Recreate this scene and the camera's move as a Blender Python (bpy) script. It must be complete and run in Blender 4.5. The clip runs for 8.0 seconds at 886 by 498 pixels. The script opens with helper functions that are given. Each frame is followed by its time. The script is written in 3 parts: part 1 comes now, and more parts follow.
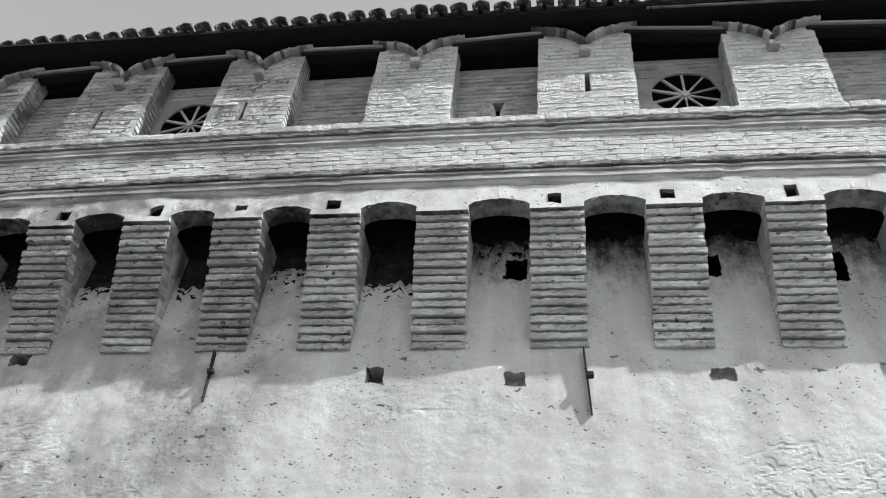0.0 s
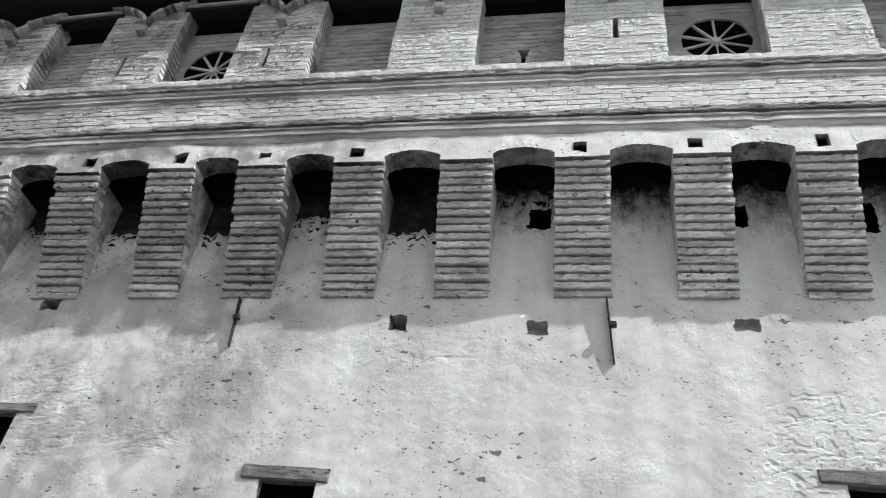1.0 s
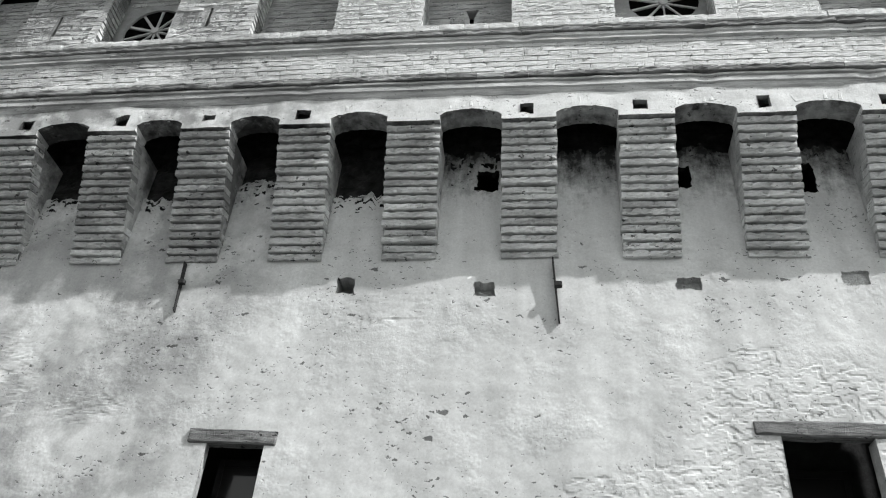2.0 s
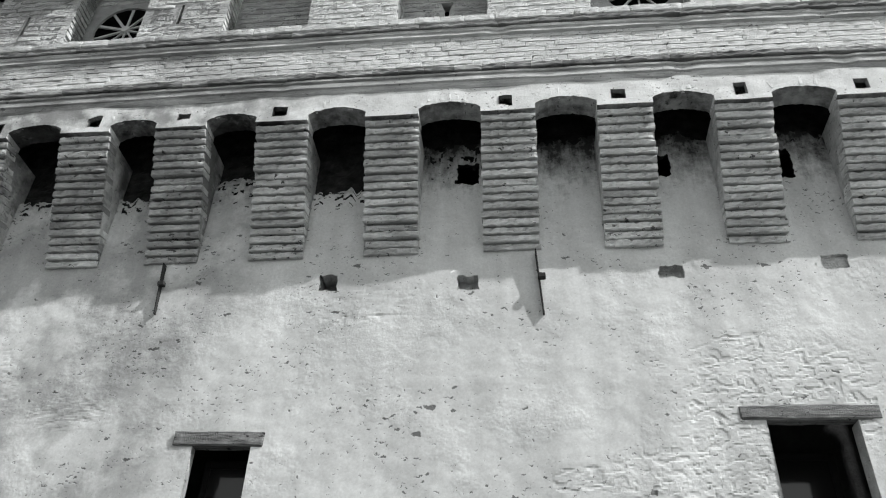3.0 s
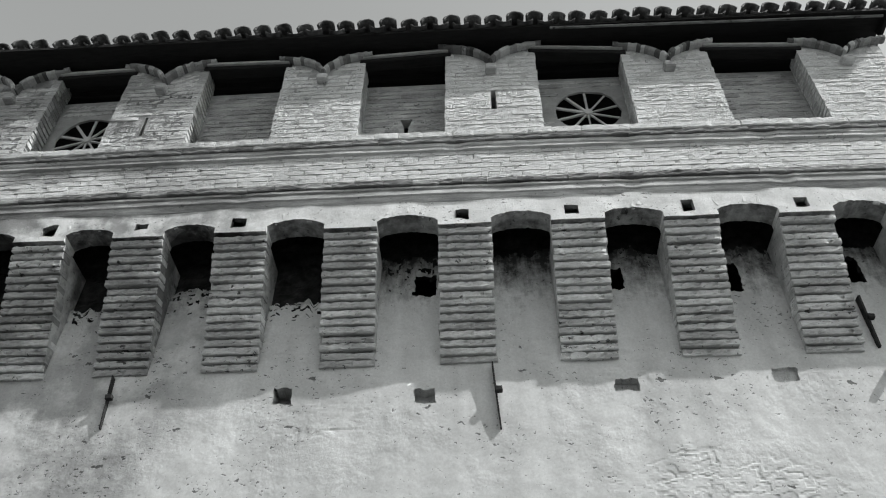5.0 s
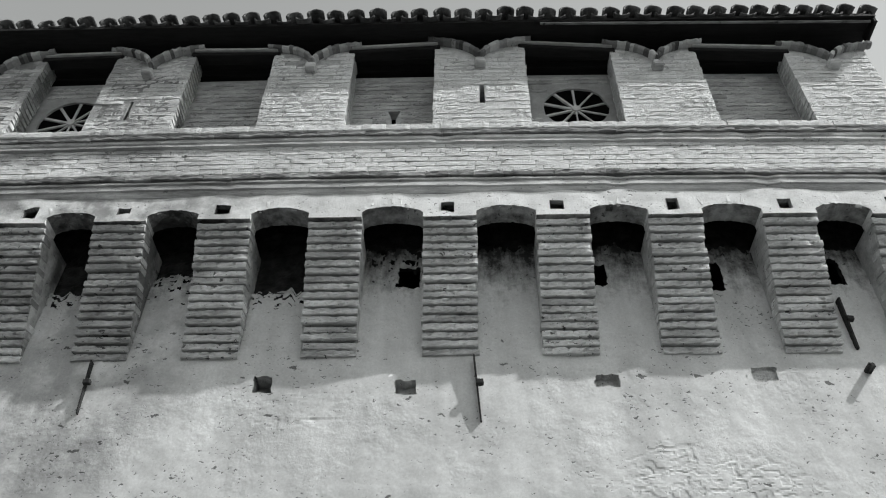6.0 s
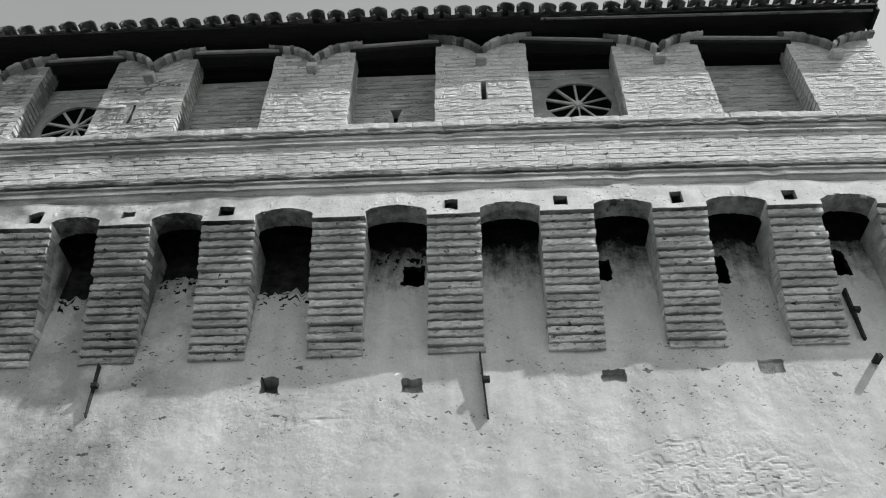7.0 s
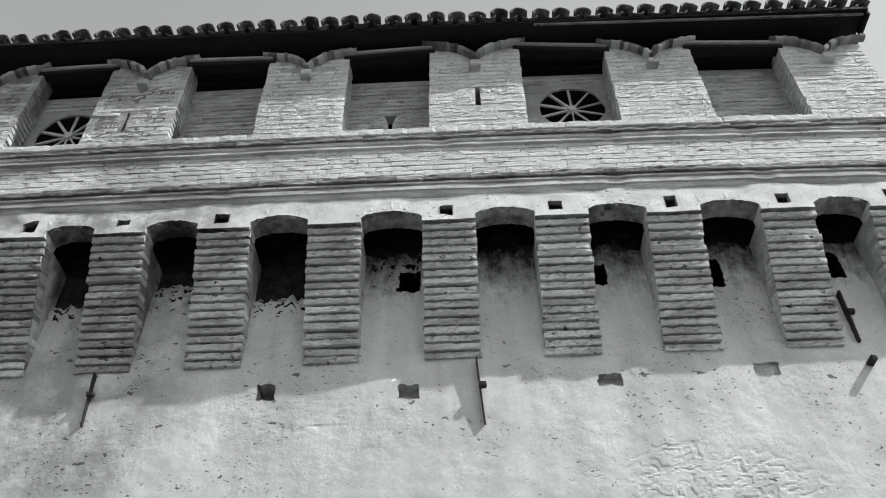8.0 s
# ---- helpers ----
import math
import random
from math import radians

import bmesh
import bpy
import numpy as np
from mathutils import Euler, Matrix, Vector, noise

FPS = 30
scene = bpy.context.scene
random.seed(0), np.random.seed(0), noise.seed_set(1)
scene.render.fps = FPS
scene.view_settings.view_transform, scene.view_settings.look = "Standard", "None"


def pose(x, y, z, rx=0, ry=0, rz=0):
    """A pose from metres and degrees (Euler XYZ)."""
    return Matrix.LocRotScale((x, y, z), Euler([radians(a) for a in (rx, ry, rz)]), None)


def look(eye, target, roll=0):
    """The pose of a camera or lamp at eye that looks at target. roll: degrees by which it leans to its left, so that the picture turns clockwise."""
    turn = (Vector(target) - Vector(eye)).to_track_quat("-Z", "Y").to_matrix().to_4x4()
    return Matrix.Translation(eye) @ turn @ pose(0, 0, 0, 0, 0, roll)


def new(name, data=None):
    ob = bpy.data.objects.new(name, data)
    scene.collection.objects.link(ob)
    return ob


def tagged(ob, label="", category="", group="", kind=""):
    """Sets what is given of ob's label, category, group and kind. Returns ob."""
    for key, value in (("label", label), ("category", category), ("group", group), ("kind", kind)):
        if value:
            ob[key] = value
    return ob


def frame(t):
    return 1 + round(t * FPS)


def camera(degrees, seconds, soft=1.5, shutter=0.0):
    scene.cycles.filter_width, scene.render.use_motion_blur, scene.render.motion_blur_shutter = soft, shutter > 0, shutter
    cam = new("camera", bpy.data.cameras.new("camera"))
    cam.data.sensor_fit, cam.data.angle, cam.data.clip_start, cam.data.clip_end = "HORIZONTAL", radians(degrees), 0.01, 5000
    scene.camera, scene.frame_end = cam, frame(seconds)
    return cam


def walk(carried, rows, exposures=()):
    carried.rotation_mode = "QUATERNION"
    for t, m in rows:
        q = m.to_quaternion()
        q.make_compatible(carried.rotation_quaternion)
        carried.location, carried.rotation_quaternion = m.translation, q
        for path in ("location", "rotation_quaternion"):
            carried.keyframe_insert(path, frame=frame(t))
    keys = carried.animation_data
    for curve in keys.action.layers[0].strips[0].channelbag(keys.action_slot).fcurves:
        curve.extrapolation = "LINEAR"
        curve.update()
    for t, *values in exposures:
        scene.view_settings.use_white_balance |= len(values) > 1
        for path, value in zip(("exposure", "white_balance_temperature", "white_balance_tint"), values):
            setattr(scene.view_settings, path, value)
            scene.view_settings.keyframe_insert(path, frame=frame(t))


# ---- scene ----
cam = camera(58.0, 8.0, soft=1.1)
PATH = [
    (0.0, -0.0658, -5.0105, 1.6045, 132.69, -4.872, 7.027),
    (0.5, -0.0875, -5.0107, 1.5961, 130.547, -5.241, 7.393),
    (1.0, -0.0816, -5.0007, 1.6022, 128.997, -6.205, 7.952),
    (1.5, -0.0179, -4.9739, 1.5902, 128.465, -5.243, 8.132),
    (2.0, 0.0192, -4.9609, 1.5807, 126.812, -4.034, 5.949),
    (2.2, 0.0172, -4.9562, 1.5742, 126.059, -3.619, 5.246),
    (3.3, -0.0397, -4.951, 1.6069, 126.699, -1.308, 5.521),
    (3.5, -0.0356, -4.9587, 1.5916, 128.001, -1.1, 5.257),
    (4.0, 0.0002, -4.9994, 1.6221, 131.244, -1.132, 3.838),
    (4.5, -0.0097, -5.025, 1.6356, 133.094, -0.1, 3.378),
    (4.7, -0.0066, -5.021, 1.633, 133.93, -0.1, 3.43),
    (6.0, 0.002, -4.977, 1.6071, 133.675, -0.483, 1.398),
    (6.5, 0.009, -4.975, 1.6117, 133.379, 0.055, 2.098),
    (7.0, 0.0141, -4.9789, 1.6106, 133.473, -0.02, 2.388),
    (7.5, 0.0109, -4.9813, 1.6109, 133.822, 0.003, 2.376),
    (8.0, 0.0061, -4.99, 1.6058, 133.85, 0.575, 2.418),
]
walk(cam, [(t, pose(*row)) for t, *row in PATH], [(0.0, 0.46), (2.2, 0.42), (3.3, 0.24), (4.5, 0.15), (6.0, 0.15), (7.5, 0.14), (8.0, 0.28)])

# ---- light ----
SUN = Vector((2.45, -1.0, 2.88)).normalized()
world = bpy.data.worlds.new("world")
scene.world = world
world.use_nodes = True
wn, wl = world.node_tree.nodes, world.node_tree.links
sky = wn.new("ShaderNodeTexSky")
sky.sky_type, sky.sun_disc = "NISHITA", False
sky.sun_elevation = math.asin(SUN.z)
sky.sun_rotation = math.atan2(SUN.x, SUN.y)
grey = wn.new("ShaderNodeHueSaturation")
grey.inputs["Saturation"].default_value = 0.0
wl.new(sky.outputs[0], grey.inputs["Color"])
tint = wn.new("ShaderNodeMix")
tint.data_type, tint.blend_type = "RGBA", "MULTIPLY"
tint.inputs[0].default_value, tint.inputs[7].default_value = 1.0, (0.975, 1.0, 0.99, 1)
wl.new(grey.outputs[0], tint.inputs[6])
wl.new(tint.outputs[2], wn["Background"].inputs[0])
wn["Background"].inputs[1].default_value = 0.15
sun = new("sun", bpy.data.lights.new("sun", "SUN"))
sun.data.energy, sun.data.angle, sun.data.color = 4.7, radians(0.6), (1.0, 1.0, 1.0)
sun.matrix_world = look(SUN * 30, (0, 0, 0))

# ---- materials: the film is black and white, so every colour is a neutral grey ----
def g(v):
    return (v, v * 1.005, v * 1.0, 1)


def material(name, low, high, scale=6.0, rough=0.9, bump=0.3, fine=60.0, stains=0.0, stain_scale=1.2, random_tone=0.0, stretch=(1, 1, 1), metal=0.0, streaks=0.0, island=False, chips=0.0, chip_scale=11.0, dirt=None, mould_shade=None, patchy=False):
    m = bpy.data.materials.new(name)
    m.use_nodes = True
    n, l = m.node_tree.nodes, m.node_tree.links
    bsdf = n["Principled BSDF"]
    bsdf.inputs["Roughness"].default_value, bsdf.inputs["Metallic"].default_value = rough, metal
    bsdf.inputs["Specular IOR Level"].default_value = 0.25
    geo = n.new("ShaderNodeNewGeometry")
    mp = n.new("ShaderNodeMapping")
    mp.inputs["Scale"].default_value = stretch
    l.new(geo.outputs["Position"], mp.inputs["Vector"])

    def tex(sc, detail=6.0, r=0.6):
        t = n.new("ShaderNodeTexNoise")
        t.inputs["Scale"].default_value, t.inputs["Detail"].default_value, t.inputs["Roughness"].default_value = sc, detail, r
        l.new(mp.outputs[0], t.inputs["Vector"])
        return t.outputs["Fac"]

    def ramp(value, a, b, lo, hi):
        r = n.new("ShaderNodeMapRange")
        for key, v in zip(("From Min", "From Max", "To Min", "To Max"), (a, b, lo, hi)):
            r.inputs[key].default_value = v
        l.new(value, r.inputs["Value"])
        return r.outputs[0]

    def math_(op, a, b):
        x = n.new("ShaderNodeMath")
        x.operation = op
        for i, v in enumerate((a, b)):
            if isinstance(v, (int, float)):
                x.inputs[i].default_value = v
            else:
                l.new(v, x.inputs[i])
        return x.outputs[0]

    coarse, grain = tex(scale), tex(fine, 4.0, 0.7)
    tone = ramp(coarse, 0.3, 0.7, low, high)
    tone = math_("MULTIPLY", tone, ramp(grain, 0.3, 0.7, 0.88, 1.08))
    if stains:
        tone = math_("MULTIPLY", tone, ramp(tex(stain_scale, 8.0, 0.65), 0.42, 0.62, 1.0, 1.0 - stains))
    if streaks:
        s = n.new("ShaderNodeTexNoise")
        s.inputs["Scale"].default_value, s.inputs["Detail"].default_value = 1.0, 5.0
        sm = n.new("ShaderNodeMapping")
        sm.inputs["Scale"].default_value = (4.0, 4.0, 0.5)
        l.new(geo.outputs["Position"], sm.inputs["Vector"])
        l.new(sm.outputs[0], s.inputs["Vector"])
        tone = math_("MULTIPLY", tone, ramp(s.outputs["Fac"], 0.4, 0.65, 1.0, 1.0 - streaks))
    chip = None
    if chips:
        warp = n.new("ShaderNodeTexNoise")
        warp.inputs["Scale"].default_value, warp.inputs["Detail"].default_value = 26.0, 3.0
        l.new(geo.outputs["Position"], warp.inputs["Vector"])
        push = n.new("ShaderNodeVectorMath")
        push.operation = "MULTIPLY_ADD"
        push.inputs[1].default_value = (0.07, 0.07, 0.07)
        l.new(warp.outputs["Color"], push.inputs[0])
        l.new(geo.outputs["Position"], push.inputs[2])
        clump = ramp(tex(1.6, 3.0), 0.42, 0.6, 0.45, 1.15)
        layers = []
        for factor, lean, least in ((1.0, 0.6, 0.68), (2.3, 0.75, 0.15), (4.2, 0.45, 0.2)):
            turn = n.new("ShaderNodeMapping")
            turn.inputs["Rotation"].default_value, turn.inputs["Scale"].default_value = (0, lean, 0), (0.6, 0.3, 1.5)
            l.new(push.outputs[0], turn.inputs["Vector"])
            vor = n.new("ShaderNodeTexVoronoi")
            vor.inputs["Scale"].default_value = chip_scale * factor
            l.new(turn.outputs[0], vor.inputs["Vector"])
            sep = n.new("ShaderNodeSeparateColor")
            l.new(vor.outputs["Color"], sep.inputs[0])
            size = ramp(sep.outputs[0], least, 1.0, 0.0, 0.27)
            layers.append(ramp(math_("SUBTRACT", math_("MULTIPLY", size, clump), vor.outputs["Distance"]), 0.0, 0.05, 0.0, 1.0))
        chip = math_("MAXIMUM", math_("MAXIMUM", layers[0], layers[1]), layers[2])
        tone = math_("MULTIPLY", tone, math_("SUBTRACT", 1.0, math_("MULTIPLY", chip, chips)))
    if dirt:
        # grime that lies on one stretch of the wall: x from, x to, how strong
        px = n.new("ShaderNodeSeparateXYZ")
        l.new(geo.outputs["Position"], px.inputs[0])
        where = ramp(math_("ADD", px.outputs[0], math_("MULTIPLY", tex(1.1, 4.0), 2.0)), dirt[0] + 1.0, dirt[1] + 1.0, 0.0, 1.0)
        patch = ramp(tex(1.7, 9.0, 0.62), 0.42, 0.54, 0.0, dirt[2])
        tone = math_("MULTIPLY", tone, math_("SUBTRACT", 1.0, math_("MULTIPLY", where, patch)))
    if mould_shade:
        # shaft shade painted in, with mould streaks: z from, z to, how strong
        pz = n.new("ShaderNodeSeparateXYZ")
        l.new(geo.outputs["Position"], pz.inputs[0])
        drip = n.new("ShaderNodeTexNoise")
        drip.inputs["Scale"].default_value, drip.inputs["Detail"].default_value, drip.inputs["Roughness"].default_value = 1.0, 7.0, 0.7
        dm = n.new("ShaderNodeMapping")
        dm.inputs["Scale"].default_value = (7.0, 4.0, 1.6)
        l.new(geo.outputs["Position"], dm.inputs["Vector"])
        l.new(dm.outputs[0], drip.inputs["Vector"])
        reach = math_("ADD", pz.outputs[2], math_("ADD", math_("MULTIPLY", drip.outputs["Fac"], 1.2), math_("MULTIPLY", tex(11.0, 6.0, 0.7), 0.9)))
        tone = math_("MULTIPLY", tone, ramp(reach, mould_shade[0] + 1.05, mould_shade[1] + 1.05, 1.0, 1.0 - mould_shade[2]))
    if random_tone:
        if island:
            rnd = geo.outputs["Random Per Island"]
        else:
            rnd = n.new("ShaderNodeObjectInfo").outputs["Random"]
        tone = math_("MULTIPLY", tone, ramp(rnd, 0.0, 1.0, 1.0 - random_tone, 1.0 + random_tone * 0.4))
    mix = n.new("ShaderNodeCombineColor")
    for i, k in enumerate((0.985, 1.0, 0.995)):
        l.new(math_("MULTIPLY", tone, k), mix.inputs[i])
    l.new(mix.outputs[0], bsdf.inputs["Base Color"])
    if bump:
        b = n.new("ShaderNodeBump")
        b.inputs["Strength"].default_value, b.inputs["Distance"].default_value = bump, 0.02
        height = math_("ADD", tex(fine * 0.35, 6.0, 0.7), math_("MULTIPLY", grain, 0.5))
        if patchy:
            height = math_("MULTIPLY", height, ramp(tex(1.4, 5.0, 0.6), 0.5, 0.62, 0.08, 1.0))
        if chip is not None:
            height = math_("SUBTRACT", height, math_("MULTIPLY", chip, 1.2))
        l.new(height, b.inputs["Height"])
        l.new(b.outputs[0], bsdf.inputs["Normal"])
    return m


# the z band from 6.25 to 6.85 paints in the recess tops' shade
PLASTER = material("old_lime_plaster", 0.61, 0.67, 2.2, 0.95, 0.32, 46, stains=0.16, stain_scale=1.6, streaks=0.16, chips=0.72, chip_scale=9.0, dirt=(-1.9, -3.0, 0.36), mould_shade=(6.25, 6.85, 0.92), patchy=True)
BAND_PLASTER = material("whitewash_plaster", 0.62, 0.76, 5.0, 0.95, 0.3, 60, stains=0.15, stain_scale=3.0, chips=0.65, chip_scale=10.0, dirt=(-0.6, -3.2, 0.6))
INTRADOS = material("bare_arch_brick", 0.28, 0.55, 9.0, 0.93, 1.0, 34, stains=0.65, stain_scale=5.0, chips=0.6, chip_scale=9.0, dirt=(-0.2, -2.4, 0.85))
GREY_PLASTER = material("grey_render", 0.26, 0.36, 6.0, 0.95, 0.4, 60, stains=0.2, stain_scale=4.0)
BRICK = material("limewashed_brick", 0.56, 0.74, 9.0, 0.92, 1.0, 36, stains=0.12, stain_scale=3.0, random_tone=0.07, stretch=(0.5, 1, 1.6), chips=0.55, chip_scale=9.0, dirt=(-1.2, -3.6, 0.5))
MORTAR = material("lime_mortar", 0.45, 0.64, 12.0, 0.95, 0.8, 60, stains=0.35, stain_scale=4.0, chips=0.6, chip_scale=8.0, dirt=(-0.8, -2.8, 0.65))
CORBEL = material("weathered_corbel_brick", 0.6, 0.84, 7.0, 0.92, 1.0, 40, stains=0.4, stain_scale=4.0, random_tone=0.25, stretch=(0.5, 1, 1.6), chips=0.8, chip_scale=9.0, dirt=(0.2, -2.8, 0.4))
JOINT = material("eroded_dark_joint", 0.12, 0.3, 9.0, 0.95, 0.8, 40, stains=0.4, stain_scale=4.0, dirt=(1.0, -2.6, 0.85))
INFILL = material("plain_infill_brick", 0.3, 0.5, 9.0, 0.93, 0.7, 50, stains=0.25, stain_scale=4.0, random_tone=0.2, stretch=(0.5, 1, 1.6), chips=0.6, chip_scale=9.0)
MOULD = material("moulded_brick_cornice", 0.48, 0.7, 8.0, 0.92, 0.7, 50, stains=0.4, stain_scale=3.5, random_tone=0.2, stretch=(0.4, 1, 1.5), chips=0.5, dirt=(-0.5, -3.0, 0.45))
COPING = material("worn_coping_brick", 0.3, 0.62, 9.0, 0.92, 0.7, 50, stains=0.4, stain_scale=9.0, random_tone=0.85, chips=0.5)
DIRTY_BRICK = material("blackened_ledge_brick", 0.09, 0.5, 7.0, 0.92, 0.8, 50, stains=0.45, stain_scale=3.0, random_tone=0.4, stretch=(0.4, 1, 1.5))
OLD_STONE = material("dark_old_stone", 0.16, 0.3, 2.0, 0.95, 0.5, 20, stains=0.3)
# darkness of the closed cavities is put into this colour
DARK_WALL = material("shade_dark_masonry", 0.03, 0.06, 5.0, 0.95, 0.4, 40)
# near-black tone holds the darkness of the shafts
SHADE_STONE = material("shade_black_rubble", 0.006, 0.045, 9.0, 0.95, 0.9, 40, stains=0.6, stain_scale=5.0)
WOOD = material("weathered_timber", 0.05, 0.3, 5.0, 0.85, 0.7, 60, stretch=(1, 6, 9), chips=0.8, chip_scale=7.0)
PALE_WOOD = material("bleached_wood", 0.32, 0.5, 9.0, 0.85, 0.3, 60)
# dark timber, taken near black: shade under eave and openings is in the colour
DARK_WOOD = material("shade_dark_timber", 0.006, 0.016, 5.0, 0.85, 0.4, 50, stretch=(1, 6, 6))
TILE = material("old_clay_roof_tile", 0.04, 0.26, 8.0, 0.75, 0.4, 50, stains=0.5, stain_scale=7.0, random_tone=0.4)
# darker copy of TILE: shade between the cover tiles is put into the colour
PAN_TILE = material("shaded_clay_pan_tile", 0.025, 0.12, 8.0, 0.8, 0.4, 50, stains=0.5, stain_scale=7.0, random_tone=0.4)
IRON = material("rusty_black_iron", 0.015, 0.04, 20.0, 0.7, 0.3, 80, metal=0.3)
GROUND = material("trodden_earth_and_grass", 0.1, 0.16, 0.8, 0.95, 0.5, 30, stains=0.3)


def glass_material():
    m = bpy.data.materials.new("dusty_window_glass")
    m.use_nodes = True
    b = m.node_tree.nodes["Principled BSDF"]
    b.inputs["Base Color"].default_value = g(0.02)
    b.inputs["Roughness"].default_value = 0.08
    return m


GLASS = glass_material()

# ---- building blocks ----
CURVE = 0.0022   # the front bows very gently away at both ends


def bow(x):
    return CURVE * x * x


def part(name, bm, mat, parent=None, label="", bend=True):
    """One mesh object from a bmesh in world coordinates."""
    bmesh.ops.recalc_face_normals(bm, faces=bm.faces)
    if bend:
        for v in bm.verts:
            v.co.y += bow(v.co.x)
    me = bpy.data.meshes.new(name)
    bm.to_mesh(me)
    bm.free()
    me.materials.append(mat)
    ob = new(name, me)
    if parent is not None:
        ob.parent = parent
        ob.matrix_parent_inverse = parent.matrix_world.inverted()
    if label:
        ob["label"] = label
    return ob


def base(name, x, y, z, label, category, group="", kind=""):
    ob = new(name)
    ob.matrix_world = Matrix.Translation((x, y + bow(x), z))
    ob.location = (x, y + bow(x), z)
    bpy.context.view_layer.update()
    return tagged(ob, label, category, group, kind)


def child_of(ob, parent):
    ob.parent = parent
    ob.matrix_parent_inverse = Matrix.Translation(-parent.location)
    return ob


def box(bm, x0, x1, y0, y1, z0, z1, wobble=0.0, cuts=0, bevel=0.0):
    """A box, with its edges bevelled and its corners pushed about."""
    made = bmesh.ops.create_cube(bm, size=1.0)["verts"]
    for v in made:
        v.co = Vector((x0 + (v.co.x + 0.5) * (x1 - x0), y0 + (v.co.y + 0.5) * (y1 - y0), z0 + (v.co.z + 0.5) * (z1 - z0)))
    edges = {e for v in made for e in v.link_edges}
    if bevel:
        out = bmesh.ops.bevel(bm, geom=list(edges), offset=bevel, segments=1, affect="EDGES")
        made = list({v for f in out["faces"] for v in f.verts} | {v for v in made if v.is_valid})
    if wobble:
        for v in made:
            v.co += Vector([random.uniform(-wobble, wobble) for _ in range(3)])
    return made


def mesh_grid(bm, xs, zs, place, skip=lambda x, z: False):
    """A sheet over the lines xs and zs; place(x, z) gives the point, skip() leaves openings."""
    rows = [[bm.verts.new(place(x, z)) for x in xs] for z in zs]
    for j in range(len(zs) - 1):
        for i in range(len(xs) - 1):
            if not skip((xs[i] + xs[i + 1]) / 2, (zs[j] + zs[j + 1]) / 2):
                bm.faces.new((rows[j][i], rows[j][i + 1], rows[j + 1][i + 1], rows[j + 1][i]))
    for v in [v for v in bm.verts if not v.link_faces]:
        bm.verts.remove(v)


def lines(a, b, step, extra=()):
    n = max(1, round((b - a) / step))
    vals = [a + (b - a) * i / n for i in range(n + 1)]
    vals = [v for v in vals if all(abs(v - e) > step * 0.4 for e in extra)] + [e for e in extra if a <= e <= b]
    return sorted(set(vals))


def slab_with_hole(bm, x0, x1, z0, z1, y0, y1, hole):
    """An upright slab from y0 to y1 with one opening; hole is a loop of (x, z) round its own centre."""
    cx, cz = sum(p[0] for p in hole) / len(hole), sum(p[1] for p in hole) / len(hole)
    angles = sorted([math.atan2(p[1] - cz, p[0] - cx) for p in hole] + [math.atan2(z - cz, x - cx) for x in (x0, x1) for z in (z0, z1)])

    def on_rect(a):
        c, s = math.cos(a), math.sin(a)
        k = min((x1 - cx) / c if c > 1e-9 else 1e9, (x0 - cx) / c if c < -1e-9 else 1e9, (z1 - cz) / s if s > 1e-9 else 1e9, (z0 - cz) / s if s < -1e-9 else 1e9)
        return cx + c * k, cz + s * k

    def on_hole(a):
        d = Vector((math.cos(a), math.sin(a)))
        best = 0
        for p, q in zip(hole, hole[1:] + hole[:1]):
            e, w = Vector((q[0] - p[0], q[1] - p[1])), Vector((p[0] - cx, p[1] - cz))
            den = d.x * e.y - d.y * e.x
            if abs(den) > 1e-12:
                k, u = (w.x * e.y - w.y * e.x) / den, (w.x * d.y - w.y * d.x) / den
                if k > 0 and -1e-6 <= u <= 1 + 1e-6:
                    best = max(best, k)
        return cx + d.x * best, cz + d.y * best

    rings = []
    for y in (y0, y1):
        rings.append(([bm.verts.new((x, y, z)) for x, z in map(on_rect, angles)], [bm.verts.new((x, y, z)) for x, z in map(on_hole, angles)]))
    (a0, b0), (a1, b1) = rings
    n = len(angles)
    for i in range(n):
        j = (i + 1) % n
        bm.faces.new((a0[i], a0[j], b0[j], b0[i]))
        bm.faces.new((a1[i], b1[i], b1[j], a1[j]))
        bm.faces.new((b0[i], b0[j], b1[j], b1[i]))
        bm.faces.new((a0[i], a1[i], a1[j], a0[j]))


def rough(p, size, amount):
    return noise.noise(Vector(p) * size) * amount


